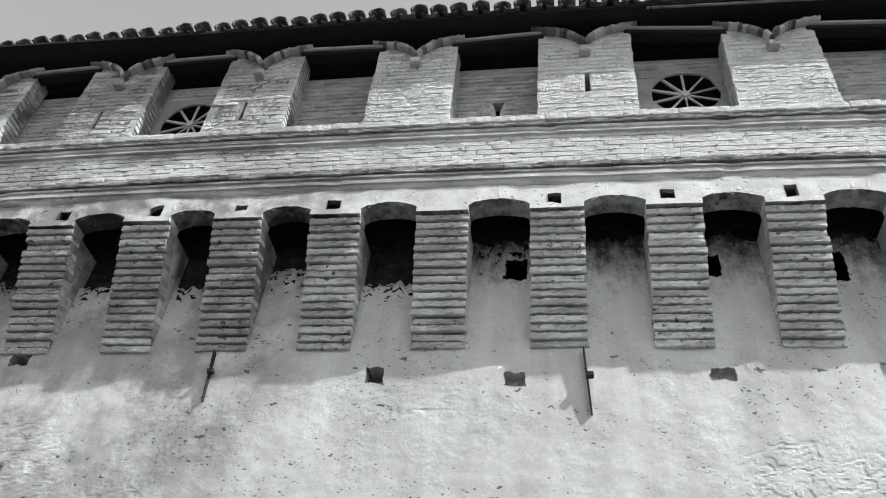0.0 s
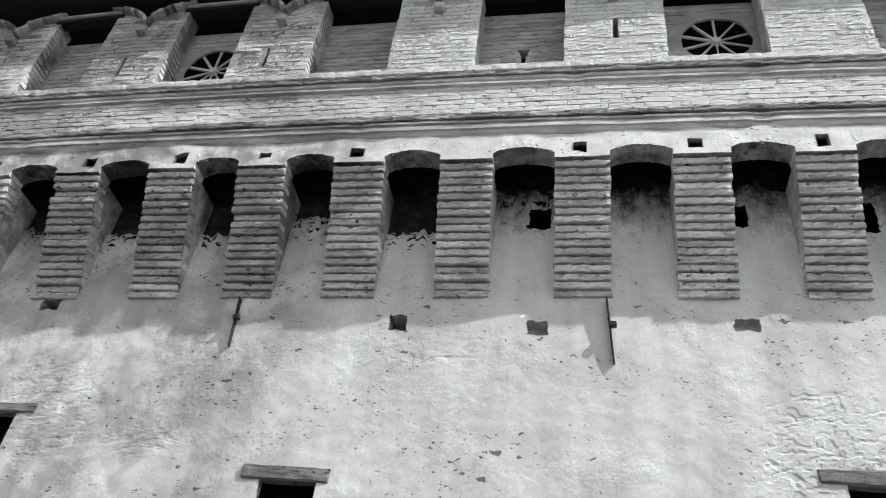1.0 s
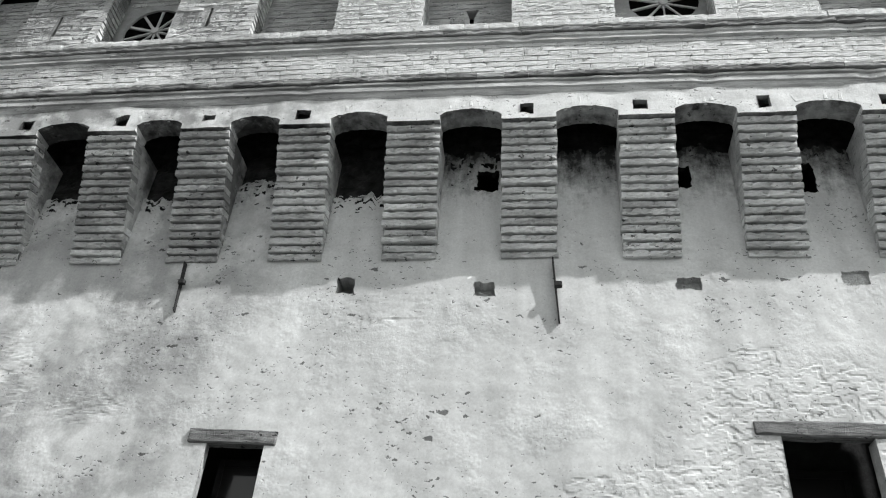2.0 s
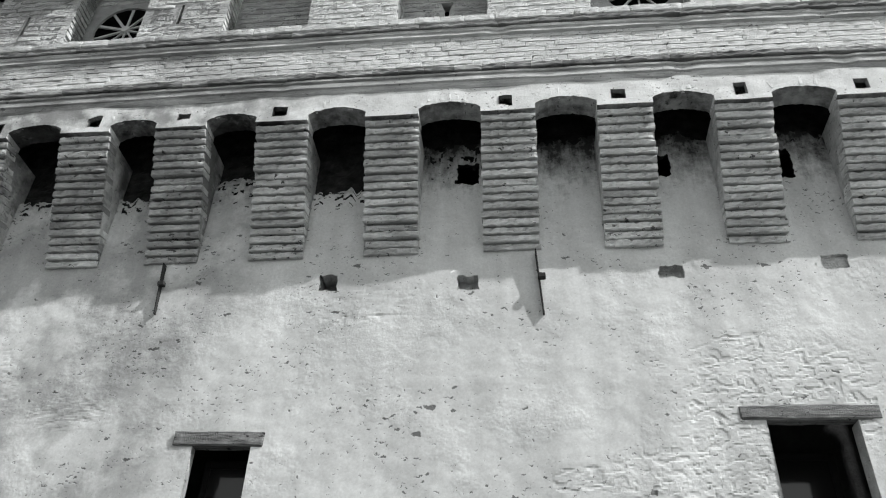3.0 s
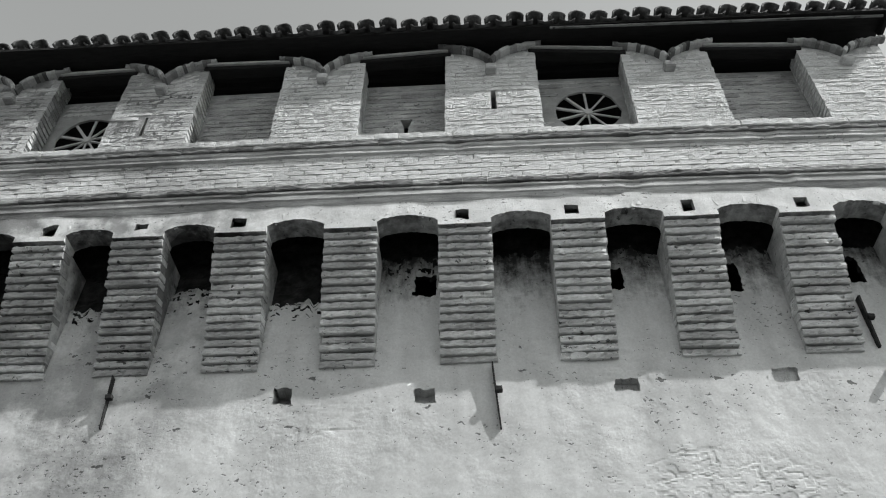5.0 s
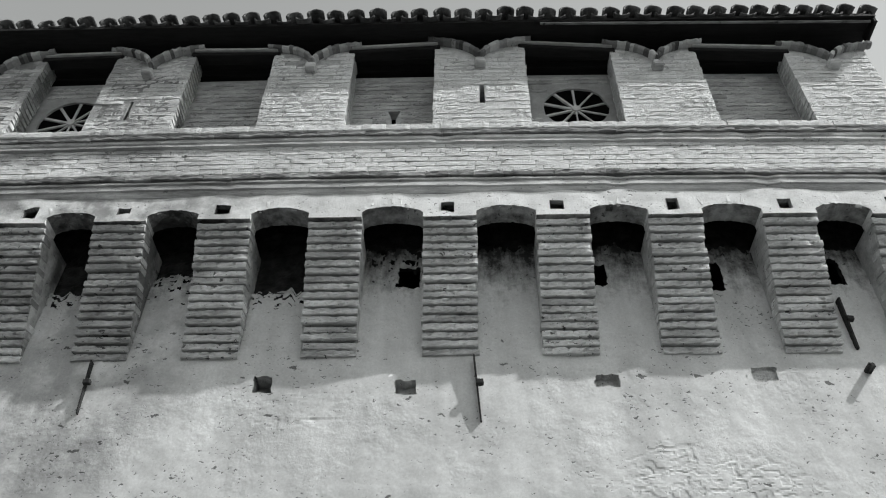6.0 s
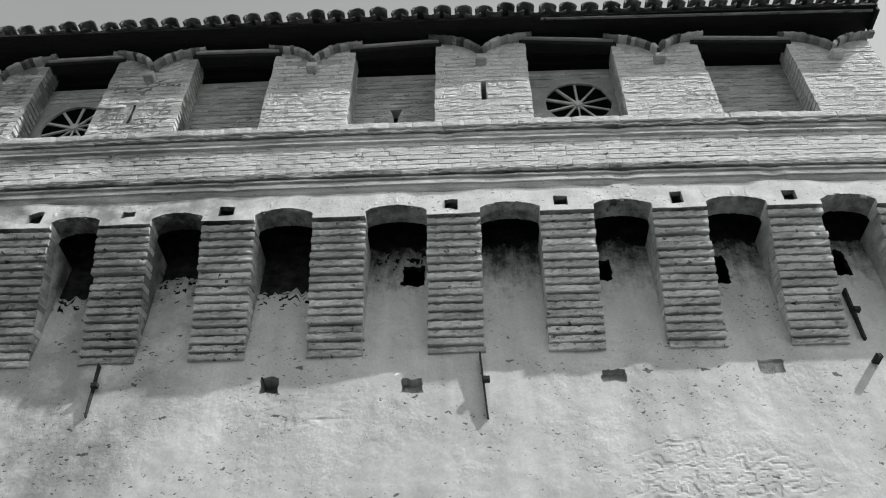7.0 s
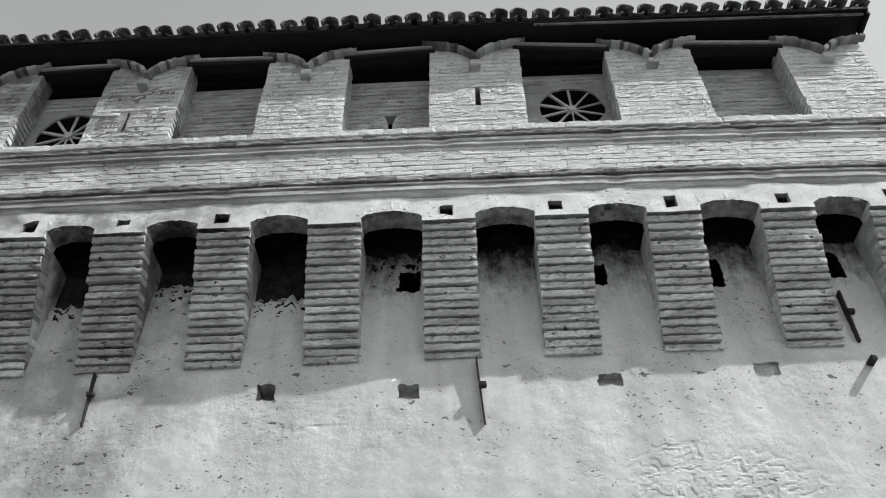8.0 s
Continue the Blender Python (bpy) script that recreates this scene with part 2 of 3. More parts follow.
# brick blanks: slightly different worn bricks, shared by every course
def blank(name, lx, ly, lz, seed, wear, mat, edge=0.12, cuts=4, rows=2, bite=0.0):
    """A worn brick: its face is a lumpy grid with rubbed edges, its body a plain box behind it."""
    random.seed(seed)
    bm = bmesh.new()
    nx, nz = cuts + 1, rows + 2
    grid = []
    for j in range(nz + 1):
        w = (0, edge, 1 - edge, 1)[j] if nz == 3 else (0, edge, *[edge + (1 - 2 * edge) * k / (nz - 2) for k in range(1, nz - 2)], 1 - edge, 1)[j]
        line = []
        for i in range(nx + 1):
            u = i / nx
            rub = lz * edge * 0.9 if j in (0, nz) else 0.0
            rub += lz * edge * 0.5 if i in (0, nx) else 0.0
            inner = 0 if i in (0, nx) else 0.25 / nx
            if bite and random.random() < (0.22 if j in (0, nz) else 0.07):
                rub += bite * random.uniform(0.4, 1.0)
            line.append(bm.verts.new(((u - 0.5 + random.uniform(-inner, inner)) * lx, -ly / 2 + rub + random.uniform(-1, 1.6) * wear, (w - 0.5) * lz + random.uniform(-1, 1) * wear * 0.8)))
        grid.append(line)
    for j in range(nz):
        for i in range(nx):
            bm.faces.new((grid[j][i], grid[j][i + 1], grid[j + 1][i + 1], grid[j + 1][i]))
    ring = grid[0] + [row[-1] for row in grid[1:-1]] + grid[-1][::-1] + [row[0] for row in grid[-2:0:-1]]
    back = {v: bm.verts.new((v.co.x, ly / 2, v.co.z)) for v in ring}
    for p, q in zip(ring, ring[1:] + ring[:1]):
        bm.faces.new((p, back[p], back[q], q))
    bmesh.ops.recalc_face_normals(bm, faces=bm.faces)
    me = bpy.data.meshes.new(name)
    bm.to_mesh(me)
    bm.free()
    me.materials.append(mat)
    return me


def piece(name, me, x, y, z, parent, sx=1.0, sz=1.0, tilt=0.0, lean=0.0):
    ob = new(name, me)
    ob.matrix_basis = Matrix.Translation((x, y + bow(x), z)) @ Matrix.Rotation(tilt, 4, "Y") @ Matrix.Rotation(lean, 4, "X") @ Matrix.Diagonal((sx, 1, sz, 1))
    ob.parent = parent
    ob.matrix_parent_inverse = Matrix.Translation(-parent.location)
    return ob


COURSE = 0.073
L0, L1 = -9.0, 4.53     # the front's far end and its corner
BACK = 6.0

# ---- ground ----
bm = bmesh.new()
mesh_grid(bm, [-3000, -300, -30, -12, -6, 0, 6, 12, 30, 300, 3000], [-3000, -300, -30, -12, -6, 0, 0.4, 6, 30, 300, 3000], lambda x, y: (x, y, 0))
tagged(part("ground", bm, GROUND, bend=False), "trodden earth and dry grass below the fortress wall", "ground", kind="structure")

# ---- unseen plain wall behind the eye, added to block low sky light ----
bm = bmesh.new()
box(bm, -40, 40, -17.0, -16.0, 0, 6.0)
tagged(part("wall_opposite", bm, OLD_STONE, bend=False), "unseen plain dark wall added to block low sky light", "wall", kind="structure")

# ---- lower wall ----
WINDOWS = [(-2.52, -2.065, 2.95, 3.895), (1.66, 2.283, 2.95, 4.045), (-5.45, -4.87, 3.3, 4.4)]
PUTLOGS = [(-1.73, -1.575, 5.255, 5.41), (-0.556, -0.383, 5.22, 5.36), (1.08, 1.28, 5.285, 5.4), (2.36, 2.565, 5.325, 5.46), (-5.17, -4.97, 5.47, 5.6)]
SLOTS = [(-0.58, -0.38, 6.4, 6.65), (1.19, 1.32, 6.4, 6.66), (2.2, 2.36, 6.33, 6.69), (3.28, 3.45, 6.42, 6.76)]
OPENINGS = WINDOWS + PUTLOGS + SLOTS
FACE = 0.5


def face(x):
    """The lower wall is not quite parallel to the parapet: the overhang shrinks towards the corner."""
    return FACE - 0.005 * x


def broken_edge(x, z):
    """Rough outlines of the holes left by the scaffold poles and of the slots."""
    if any(a - 0.05 < x < b + 0.05 and c - 0.05 < z < d + 0.05 for a, b, c, d in PUTLOGS + SLOTS):
        return x + rough((x, 81, z), 14, 0.02) + rough((x, 82, z), 40, 0.012), z + rough((x, 83, z), 14, 0.02) + rough((x, 84, z), 40, 0.012)
    return x, z


def bare(x, z):
    """How far the plaster has fallen off the stones here, 0 to 1."""
    edge = rough((x, 41, z), 2.3, 0.5) + rough((x, 43, z), 7, 0.25)
    best = 0.0
    for cx, cz, rx, rz in ((1.75, 4.25, 0.95, 0.55), (1.3, 3.6, 0.9, 0.3), (0.35, 3.62, 0.25, 0.12), (-4.7, 4.45, 0.6, 0.6), (-3.6, 4.2, 0.35, 0.17), (-1.35, 5.12, 0.55, 0.2), (1.25, 5.42, 0.35, 0.14), (2.6, 5.3, 0.35, 0.2)):
        best = max(best, 1.0 - ((x - cx) / rx) ** 2 - ((z - cz) / rz) ** 2 + edge)
    return max(0.0, min(1.0, 2.0 * best)) * (0.16 if z > 5 else 0.3 if x < -3 else 0.42)



# height in each bay where plaster stops and the painted shaft darkness begins
BAYS = [(-9, 6.5), (-5.1, 6.38), (-4.1, 6.36), (-3.1, 6.54), (-2.15, 6.34), (-1.15, 6.83), (-0.1, 6.85), (0.9, 6.83), (1.95, 6.82), (2.95, 6.78)]


def ragged_top(x, z):
    """Above the corbels' feet the sheet is squeezed, so that it ends along a broken edge in each bay."""
    if z <= 5.7:
        return z
    edge = [e for x0, e in BAYS if x0 <= x][-1] + rough((x, 21, 0), 4, 0.09) + rough((x, 23, 0), 17, 0.06) + rough((x, 25, 0), 50, 0.03)
    return 5.7 + (z - 5.7) * (edge - 5.7) / 1.2


def recess(x, z):
    """How deep the face has broken away: tilted flakes where the stones are bare, small scabs of lost plaster in the bays."""
    k = bare(x, z)
    if k > 0 and 2.0 < z < 5.6:
        u, w = x + z * 0.45, z - x * 0.3
        slab = noise.noise(Vector((u * 6.0 + rough((x, 1, z), 8, 0.9), 2, w * 14 + rough((x, 5, z), 8, 1.0))))
        chip = noise.noise(Vector((u * 13 + rough((x, 15, z), 14, 0.8), 6, w * 29 + rough((x, 16, z), 14, 0.8))))
        return k * (max(0.0, min(1.0, (slab - 0.12) * 12)) * 0.009 + max(0.0, min(1.0, (chip - 0.2) * 8)) * 0.009)
    if z > 5.62:
        flake = noise.noise(Vector((x * 6, 71, z * 7))) + 0.6 * noise.noise(Vector((x * 19, 73, z * 19)))
        worn = 0.42 if 0.6 < x < 2.3 else 0.24
        return max(0.0, min(1.0, (flake - worn) * 12)) * 0.006
    return 0.0


def lower_face(x, z):
    z = ragged_top(x, z)
    y = face(x) + rough((x, 0, z), 0.5, 0.02) + rough((x, 3, z), 2.1, 0.009) + rough((x, 7, z), 9.0, 0.003) + rough((x, 8, z), 21.0, 0.0008)
    k = bare(x, z)
    y += recess(x, z)
    if k > 0 and 2.0 < z < 5.6:
        y += k * rough((x + z, 9, z * 1.7), 30, 0.0035)
    x, z = broken_edge(x, z)
    return (x, y, z)


def in_opening(x, z):
    if any(a < x < b and c < z < d for a, b, c, d in OPENINGS):
        return True
    # plaster lost in patches below the broken upper edge
    drop = 6.9 - z
    return drop < 0.6 and noise.noise(Vector((x * 13, 31, z * 13))) + 0.6 * noise.noise(Vector((x * 31, 33, z * 31))) > (0.3 + drop * 2.5 if x > -0.2 else 0.1 + drop * 1.3)


xe = [v for o in OPENINGS for v in o[:2]]
ze = [v for o in OPENINGS for v in o[2:]]
bm = bmesh.new()
xs = lines(L0, -6.0, 0.1, [v for v in xe if v < -6]) + lines(-6.0, 0.6, 0.02, [v for v in xe if -6 < v < 0.6])[1:] + lines(0.6, 2.8, 0.012, [v for v in xe if 0.6 < v < 2.8])[1:] + lines(2.8, 3.8, 0.02, [v for v in xe if 2.8 < v < 3.8])[1:] + lines(3.8, L1, 0.1)[1:]
zs = lines(2.0, 3.2, 0.06, [v for v in ze if v < 3.2]) + lines(3.2, 4.9, 0.0125, [v for v in ze if 3.2 < v < 4.9])[1:] + lines(4.9, 5.7, 0.02, [v for v in ze if 4.9 < v < 5.7])[1:] + lines(5.7, 6.9, 0.02, [v for v in ze if v > 5.7])[1:]
mesh_grid(bm, xs, zs, lower_face, in_opening)
mesh_grid(bm, lines(L0, L1, 0.5), [0.0, 1.0, 2.0], lambda x, z: lower_face(x, z))
for f in bm.faces:
    mid = f.calc_center_median()
    f.smooth = bare(mid.x, mid.z) < 0.05
for a, b, c, d in WINDOWS:
    deep = 0.15 if a > 0 else 0.07
    q = [[bm.verts.new((x, face(x) + deep if back else lower_face(x, z)[1], z)) for x, z in ((a, c), (b, c), (b, d), (a, d))] for back in (0, 1)]
    for i in (0, 1, 3):
        bm.faces.new((q[0][i], q[0][(i + 1) % 4], q[1][(i + 1) % 4], q[1][i])).material_index = 1
rims = [e for e in bm.edges if e.is_boundary]
for (a, b, c, d), deep in zip(PUTLOGS, (0.2, 0.13, 0.1, 0.05, 0.2)):
    back = {}
    for e in rims:
        mid = (e.verts[0].co + e.verts[1].co) / 2
        if a - 0.06 < mid.x < b + 0.06 and c - 0.06 < mid.z < d + 0.06:
            for v in e.verts:
                if v not in back:
                    back[v] = bm.verts.new((v.co.x, face(v.co.x) + deep + rough(v.co, 20, 0.02), v.co.z))
            e.smooth = False
            bm.faces.new((e.verts[0], e.verts[1], back[e.verts[1]], back[e.verts[0]])).material_index = 1
    q = [bm.verts.new((x, face(x) + deep - 0.012, z)) for x, z in ((a - 0.05, c - 0.05), (b + 0.05, c - 0.05), (b + 0.05, d + 0.05), (a - 0.05, d + 0.05))]
    bm.faces.new(q).material_index = 1
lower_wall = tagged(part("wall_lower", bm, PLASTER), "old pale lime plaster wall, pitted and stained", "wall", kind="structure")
lower_wall.data.materials.append(MORTAR)

# bare rubble behind the lost plaster, its near-black colour standing for the shafts' shade
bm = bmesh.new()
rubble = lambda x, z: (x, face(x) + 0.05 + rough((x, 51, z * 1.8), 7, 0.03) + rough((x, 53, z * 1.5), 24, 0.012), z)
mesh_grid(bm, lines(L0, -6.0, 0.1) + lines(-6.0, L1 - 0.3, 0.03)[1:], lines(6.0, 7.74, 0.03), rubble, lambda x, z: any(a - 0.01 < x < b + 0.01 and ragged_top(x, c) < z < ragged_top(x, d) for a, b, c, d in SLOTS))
tagged(part("wall_rubble", bm, SHADE_STONE), "bare rubble where the plaster is lost, coloured near black as shaft shade", "wall", kind="structure")

# back and end walls, floors: close the building
bm = bmesh.new()
box(bm, L0, L1, BACK, BACK + 0.4, 0, 9.8)
part_back = tagged(part("wall_back", bm, MORTAR, bend=False), "plain rear masonry wall of the fortress", "wall", kind="structure")
bm = bmesh.new()
box(bm, L1 - 0.3, L1, 0.62, BACK, 0, 6.9)
box(bm, L1 - 0.25, L1, 0.3, BACK, 6.9, 9.75)
tagged(part("wall_end", bm, BRICK, bend=True), "plain brick end wall at the corner", "wall", kind="structure")
bm = bmesh.new()
box(bm, L0 - 0.3, L0, 0.25, BACK, 0, 9.75)
tagged(part("wall_far_end", bm, MORTAR), "plain masonry end wall", "wall", kind="structure")
# unseen floor and inner wall close the cavities, so openings stay black
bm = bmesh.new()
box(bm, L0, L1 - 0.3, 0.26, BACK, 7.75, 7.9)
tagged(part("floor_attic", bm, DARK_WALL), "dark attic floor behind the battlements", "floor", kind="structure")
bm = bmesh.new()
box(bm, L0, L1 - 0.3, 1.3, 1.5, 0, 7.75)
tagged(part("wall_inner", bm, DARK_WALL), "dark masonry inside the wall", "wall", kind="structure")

# ---- corbels ----
STARTS = [-4.097 + i + d for i, d in zip(range(-4, 10), (0, 0, 0.03, 0.04, 0.061, -0.005, -0.05, -0.04, -0.006, 0.011, 0.011, 0.024, -0.006, 0))]
STARTS = [s for s in STARTS if s < L1 - 0.2]
CW, CZ0, CZ1, NCOURSE = 0.48, 5.6, 6.775, 17
CB = [blank("corbel_course", CW, 0.16, 0.058, 40 + i, 0.0042, CORBEL, 0.12, 15, 2, 0.022) for i in range(10)]
for s in STARTS:
    cb = base("corbel", s, face(s), CZ0, "stepped brick corbel carrying the overhanging parapet", "corbel", "corbels under the parapet")
    foot = face(s)
    core = [(CZ0 + 0.01, foot + 0.01), (CZ0 + 0.15, foot + 0.01), (CZ1, 0.1), (CZ1, 0.56), (CZ0 + 0.01, 0.56)]
    def prism(name, x0, x1, outline, mat):
        bm = bmesh.new()
        ends = [[bm.verts.new((x, y, z)) for z, y in outline] for x in (x0, x1)]
        for i in range(len(outline)):
            j = (i + 1) % len(outline)
            bm.faces.new((ends[0][i], ends[0][j], ends[1][j], ends[1][i]))
        bm.faces.new(ends[0])
        bm.faces.new(ends[1])
        part(name, bm, mat, cb)

    prism("core", s - CW / 2 + 0.02, s + CW / 2 - 0.02, core, JOINT)
    # plaster on the two sides, worn back unevenly along the stepped edge
    for k in (-1, 1):
        edge = [(CZ0 + 0.02 + (CZ1 - CZ0 - 0.02) * i / 12, foot - 0.005 - (foot - 0.05) * i / 12 + 0.012 + rough((s + k, i, 0), 0.9, 0.016)) for i in range(13)]
        prism("cheek", s + k * (CW / 2 - 0.021), s + k * (CW / 2 - 0.003), edge + [(CZ1, 0.56), (CZ0 + 0.02, 0.56)], MORTAR)
    for k in range(NCOURSE):
        step = (CZ1 - CZ0) / NCOURSE
        yf = foot - 0.02 - (foot - 0.035) * (k + 0.5) / NCOURSE
        broken = random.random() < 0.07
        piece("brick_course", random.choice(CB), s + random.uniform(-0.006, 0.006), yf + 0.08 + random.uniform(-0.006, 0.006) + (0.02 if broken else 0), CZ0 + step * (k + 0.5), cb, random.uniform(0.93, 0.96) if broken else random.uniform(0.985, 1.02), random.uniform(0.9, 1.06), random.uniform(-0.008, 0.008), 0.23)

# ---- parapet: arch band ----
THICK = 0.22
AZ = 6.825


def band_bottom(x):
    for a, b in zip(STARTS, STARTS[1:]):
        l, r = a + CW / 2, b - CW / 2
        if l < x < r:
            u = (x - l) / (r - l) * 2 - 1
            return AZ + 0.1 * math.sqrt(max(0.0, 1 - u * u * 0.92)) - 0.02 + rough((x, 61, 0), 22, 0.012) + rough((x, 63, 0), 60, 0.008)
    return CZ1


def band_face(x, z):
    return rough((x, 0, z), 6, 0.008) + rough((x, 4, z), 1.5, 0.012)


HOLES = [(s + dx - 0.06, s + dx + 0.06, 6.847, 6.962) for s, dx in zip(STARTS, (0, 0.02, 0, 0.1, 0.06, 0.01, -0.03, 9, -0.03, -0.04, 0.0, -0.01, 0.0))]
random.seed(12)
HOLES = [tuple(v + random.uniform(-0.012, 0.012) for v in h) for h in HOLES if h[1] < L1]
cuts = [h[i] for h in HOLES for i in (0, 1)] + [s + k * CW / 2 for s in STARTS for k in (-1, 1)]
xs = lines(L0, L1, 0.025, cuts)
bm = bmesh.new()
for x0, x1 in zip(xs, xs[1:]):
    e = 1e-4
    zb = [band_bottom(x0 + e), band_bottom(x1 - e)]
    hole = next((h for h in HOLES if h[0] - e < (x0 + x1) / 2 < h[1] + e), None)
    if hole:
        hole = hole[:2] + tuple(v + rough(((x0 + x1) / 2, 90 + v, 0), 11, 0.03) for v in hole[2:])
    spans = [(zb, (hole[2], hole[2])), ((hole[3], hole[3]), (7.1, 7.1))] if hole else [(zb, (7.1, 7.1))]
    for lo, hi in spans:
        n = 4 if not hole else 2
        col = [[(x, band_face(x, lo[i] + (hi[i] - lo[i]) * k / n), lo[i] + (hi[i] - lo[i]) * k / n) for k in range(n + 1)] for i, x in ((0, x0), (1, x1))]
        for k in range(n):
            bm.faces.new([bm.verts.new(p) for p in (col[0][k], col[1][k], col[1][k + 1], col[0][k + 1])])
        soffit = THICK if lo is zb else 0.05
        bm.faces.new([bm.verts.new(p) for p in (col[0][0], col[1][0], (x1, soffit, lo[1]), (x0, soffit, lo[0]))]).material_index = 2
        if hole and lo is zb:
            bm.faces.new([bm.verts.new(p) for p in (col[0][-1], col[1][-1], (x1, 0.05, hi[1]), (x0, 0.05, hi[0]))]).material_index = 2
    if hole:
        for x, edge in ((x0, hole[0]), (x1, hole[1])):
            if abs(x - edge) < 1e-5:
                bm.faces.new([bm.verts.new(p) for p in ((x, 0.0, hole[2]), (x, 0.05, hole[2]), (x, 0.05, hole[3]), (x, 0.0, hole[3]))]).material_index = 2
    # parapet back gets the dark cavity tone, so the shaft stays black
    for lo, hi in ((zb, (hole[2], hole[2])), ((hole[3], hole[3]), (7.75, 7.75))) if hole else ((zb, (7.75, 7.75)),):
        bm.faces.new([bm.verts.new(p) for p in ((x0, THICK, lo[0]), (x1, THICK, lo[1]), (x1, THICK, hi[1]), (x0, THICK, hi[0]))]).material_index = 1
for s in STARTS:
    for k in (-1, 1):
        x = s + k * CW / 2
        bm.faces.new([bm.verts.new(p) for p in ((x, 0, CZ1), (x, THICK, CZ1), (x, THICK, AZ + 0.02), (x, 0, AZ + 0.02))])
bmesh.ops.remove_doubles(bm, verts=bm.verts, dist=0.0004)
for f in bm.faces:
    f.smooth = False
arch_band = tagged(part("wall_arches", bm, BAND_PLASTER), "whitewashed parapet band with segmental arches between corbels", "wall", kind="structure")
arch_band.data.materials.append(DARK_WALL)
arch_band.data.materials.append(INTRADOS)

# ---- mouldings and brick band ----


def moulding(name, profile, label):
    bm = bmesh.new()
    xs = lines(L0, L1 + 0.04, 0.06)
    rows = []
    for x in xs:
        chip = max(0.0, noise.noise(Vector((x * 3.0, profile[0][1], 0))) - 0.25) * 0.05
        rows.append([bm.verts.new((x, y + chip + rough((x, y * 9, z * 3), 5, 0.006), z + rough((x, 2, z * 5), 1.2, 0.004))) for y, z in profile])
    for a, b in zip(rows, rows[1:]):
        for i in range(len(profile) - 1):
            bm.faces.new((a[i], b[i], b[i + 1], a[i + 1]))
    bm.faces.new(rows[-1])
    return tagged(part(name, bm, MOULD), label, "cornice", kind="structure")


upper_mould = moulding("trim_upper", [(0.05, 7.9), (-0.028, 7.9), (-0.036, 7.88), (-0.036, 7.845), (-0.02, 7.83), (-0.03, 7.82), (-0.03, 7.795), (0.0, 7.785), (0.05, 7.78)], "weathered moulded string course below the battlements")
lower_mould = moulding("trim_lower", [(0.05, 7.262), (-0.03, 7.26), (-0.04, 7.25), (-0.04, 7.225), (-0.022, 7.215), (-0.03, 7.19), (-0.034, 7.15), (-0.018, 7.14), (-0.012, 7.1), (0.0, 7.075), (0.05, 7.07)], "weathered moulded string course above the arches")

bm = bmesh.new()
box(bm, L0, L1 - 0.02, 0.004, THICK, 7.08, 8.13)
box(bm, L0, L1 - 0.02, -0.035, 0.012, 7.9, 8.045)
brick_band = tagged(part("wall_band", bm, MORTAR), "limewashed brick wall band between two string courses", "wall", kind="structure")

BRICKS = [blank("brick", 0.27, 0.1, 0.067, 10 + i, 0.0034, BRICK, 0.12, 5, 2, 0.012) for i in range(9)]
BAND_BRICKS = [blank("band_brick", 0.27, 0.1, 0.0665, 30 + i, 0.002, BRICK, 0.07, 5, 2, 0.006) for i in range(8)]
INFILL_BRICKS = [blank("infill_brick", 0.26, 0.06, 0.06, 70 + i, 0.0045, INFILL, 0.12, 4, 2, 0.014) for i in range(6)]
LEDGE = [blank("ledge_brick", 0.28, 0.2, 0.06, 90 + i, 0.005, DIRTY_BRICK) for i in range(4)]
WHITE_LEDGE = [blank("sill_brick", 0.28, 0.3, 0.1, 95 + i, 0.003, BRICK) for i in range(4)]


def courses(x0, x1, z0, z1, parent, blanks, y, size=0.27, height=COURSE, name="brick", keep=None, depth=0.005):
    k = 0
    z = z0 + height / 2
    while z < z1 - height * 0.3:
        x = x0 - (size / 2 if k % 2 else 0) + random.uniform(-0.02, 0.02) * (x1 - x0 > 2)
        while x < x1 - 0.02:
            w = size * random.uniform(0.8, 1.25)
            a, b = max(x, x0), min(x + w, x1)
            if b - a > 0.05 and (keep is None or keep((a + b) / 2, z, b - a)):
                piece(name, random.choice(blanks), (a + b) / 2, y + random.uniform(-depth, depth), z + random.uniform(-0.004, 0.004), parent, (b - a - 0.004) / size, random.uniform(0.9, 1.06), random.uniform(-0.01, 0.01))
            x += w
        z += height
        k += 1


# ---- merlons ----
MERLONS = [(-8.55, -7.64), (-7.0 - 0.44, -6.45), (-5.66, -4.72), (-3.90, -2.99), (-2.09, -1.187), (-0.276, 0.725), (1.68, 2.623), (3.60, 4.50)]
MERLONS = MERLONS[1:]
SILL = 8.13


HEIGHTS = [(9.02, 9.5), (9.02, 9.53), (9.03, 9.545), (9.06, 9.52), (9.1, 9.58), (9.01, 9.48), (9.01, 9.43)]   # notch and horns of each merlon


def swallow(x, a, b):
    """The height of a swallow-tailed merlon's top at x."""
    m = (a + b) / 2
    u = min(1.0, abs(x - m) / ((b - a) / 2 + 0.06))
    low, high = HEIGHTS[MERLONS.index((a, b))]
    return low + 0.11 + (high - low - 0.11) * math.sqrt(max(0.0, 1 - (1 - u) ** 2))


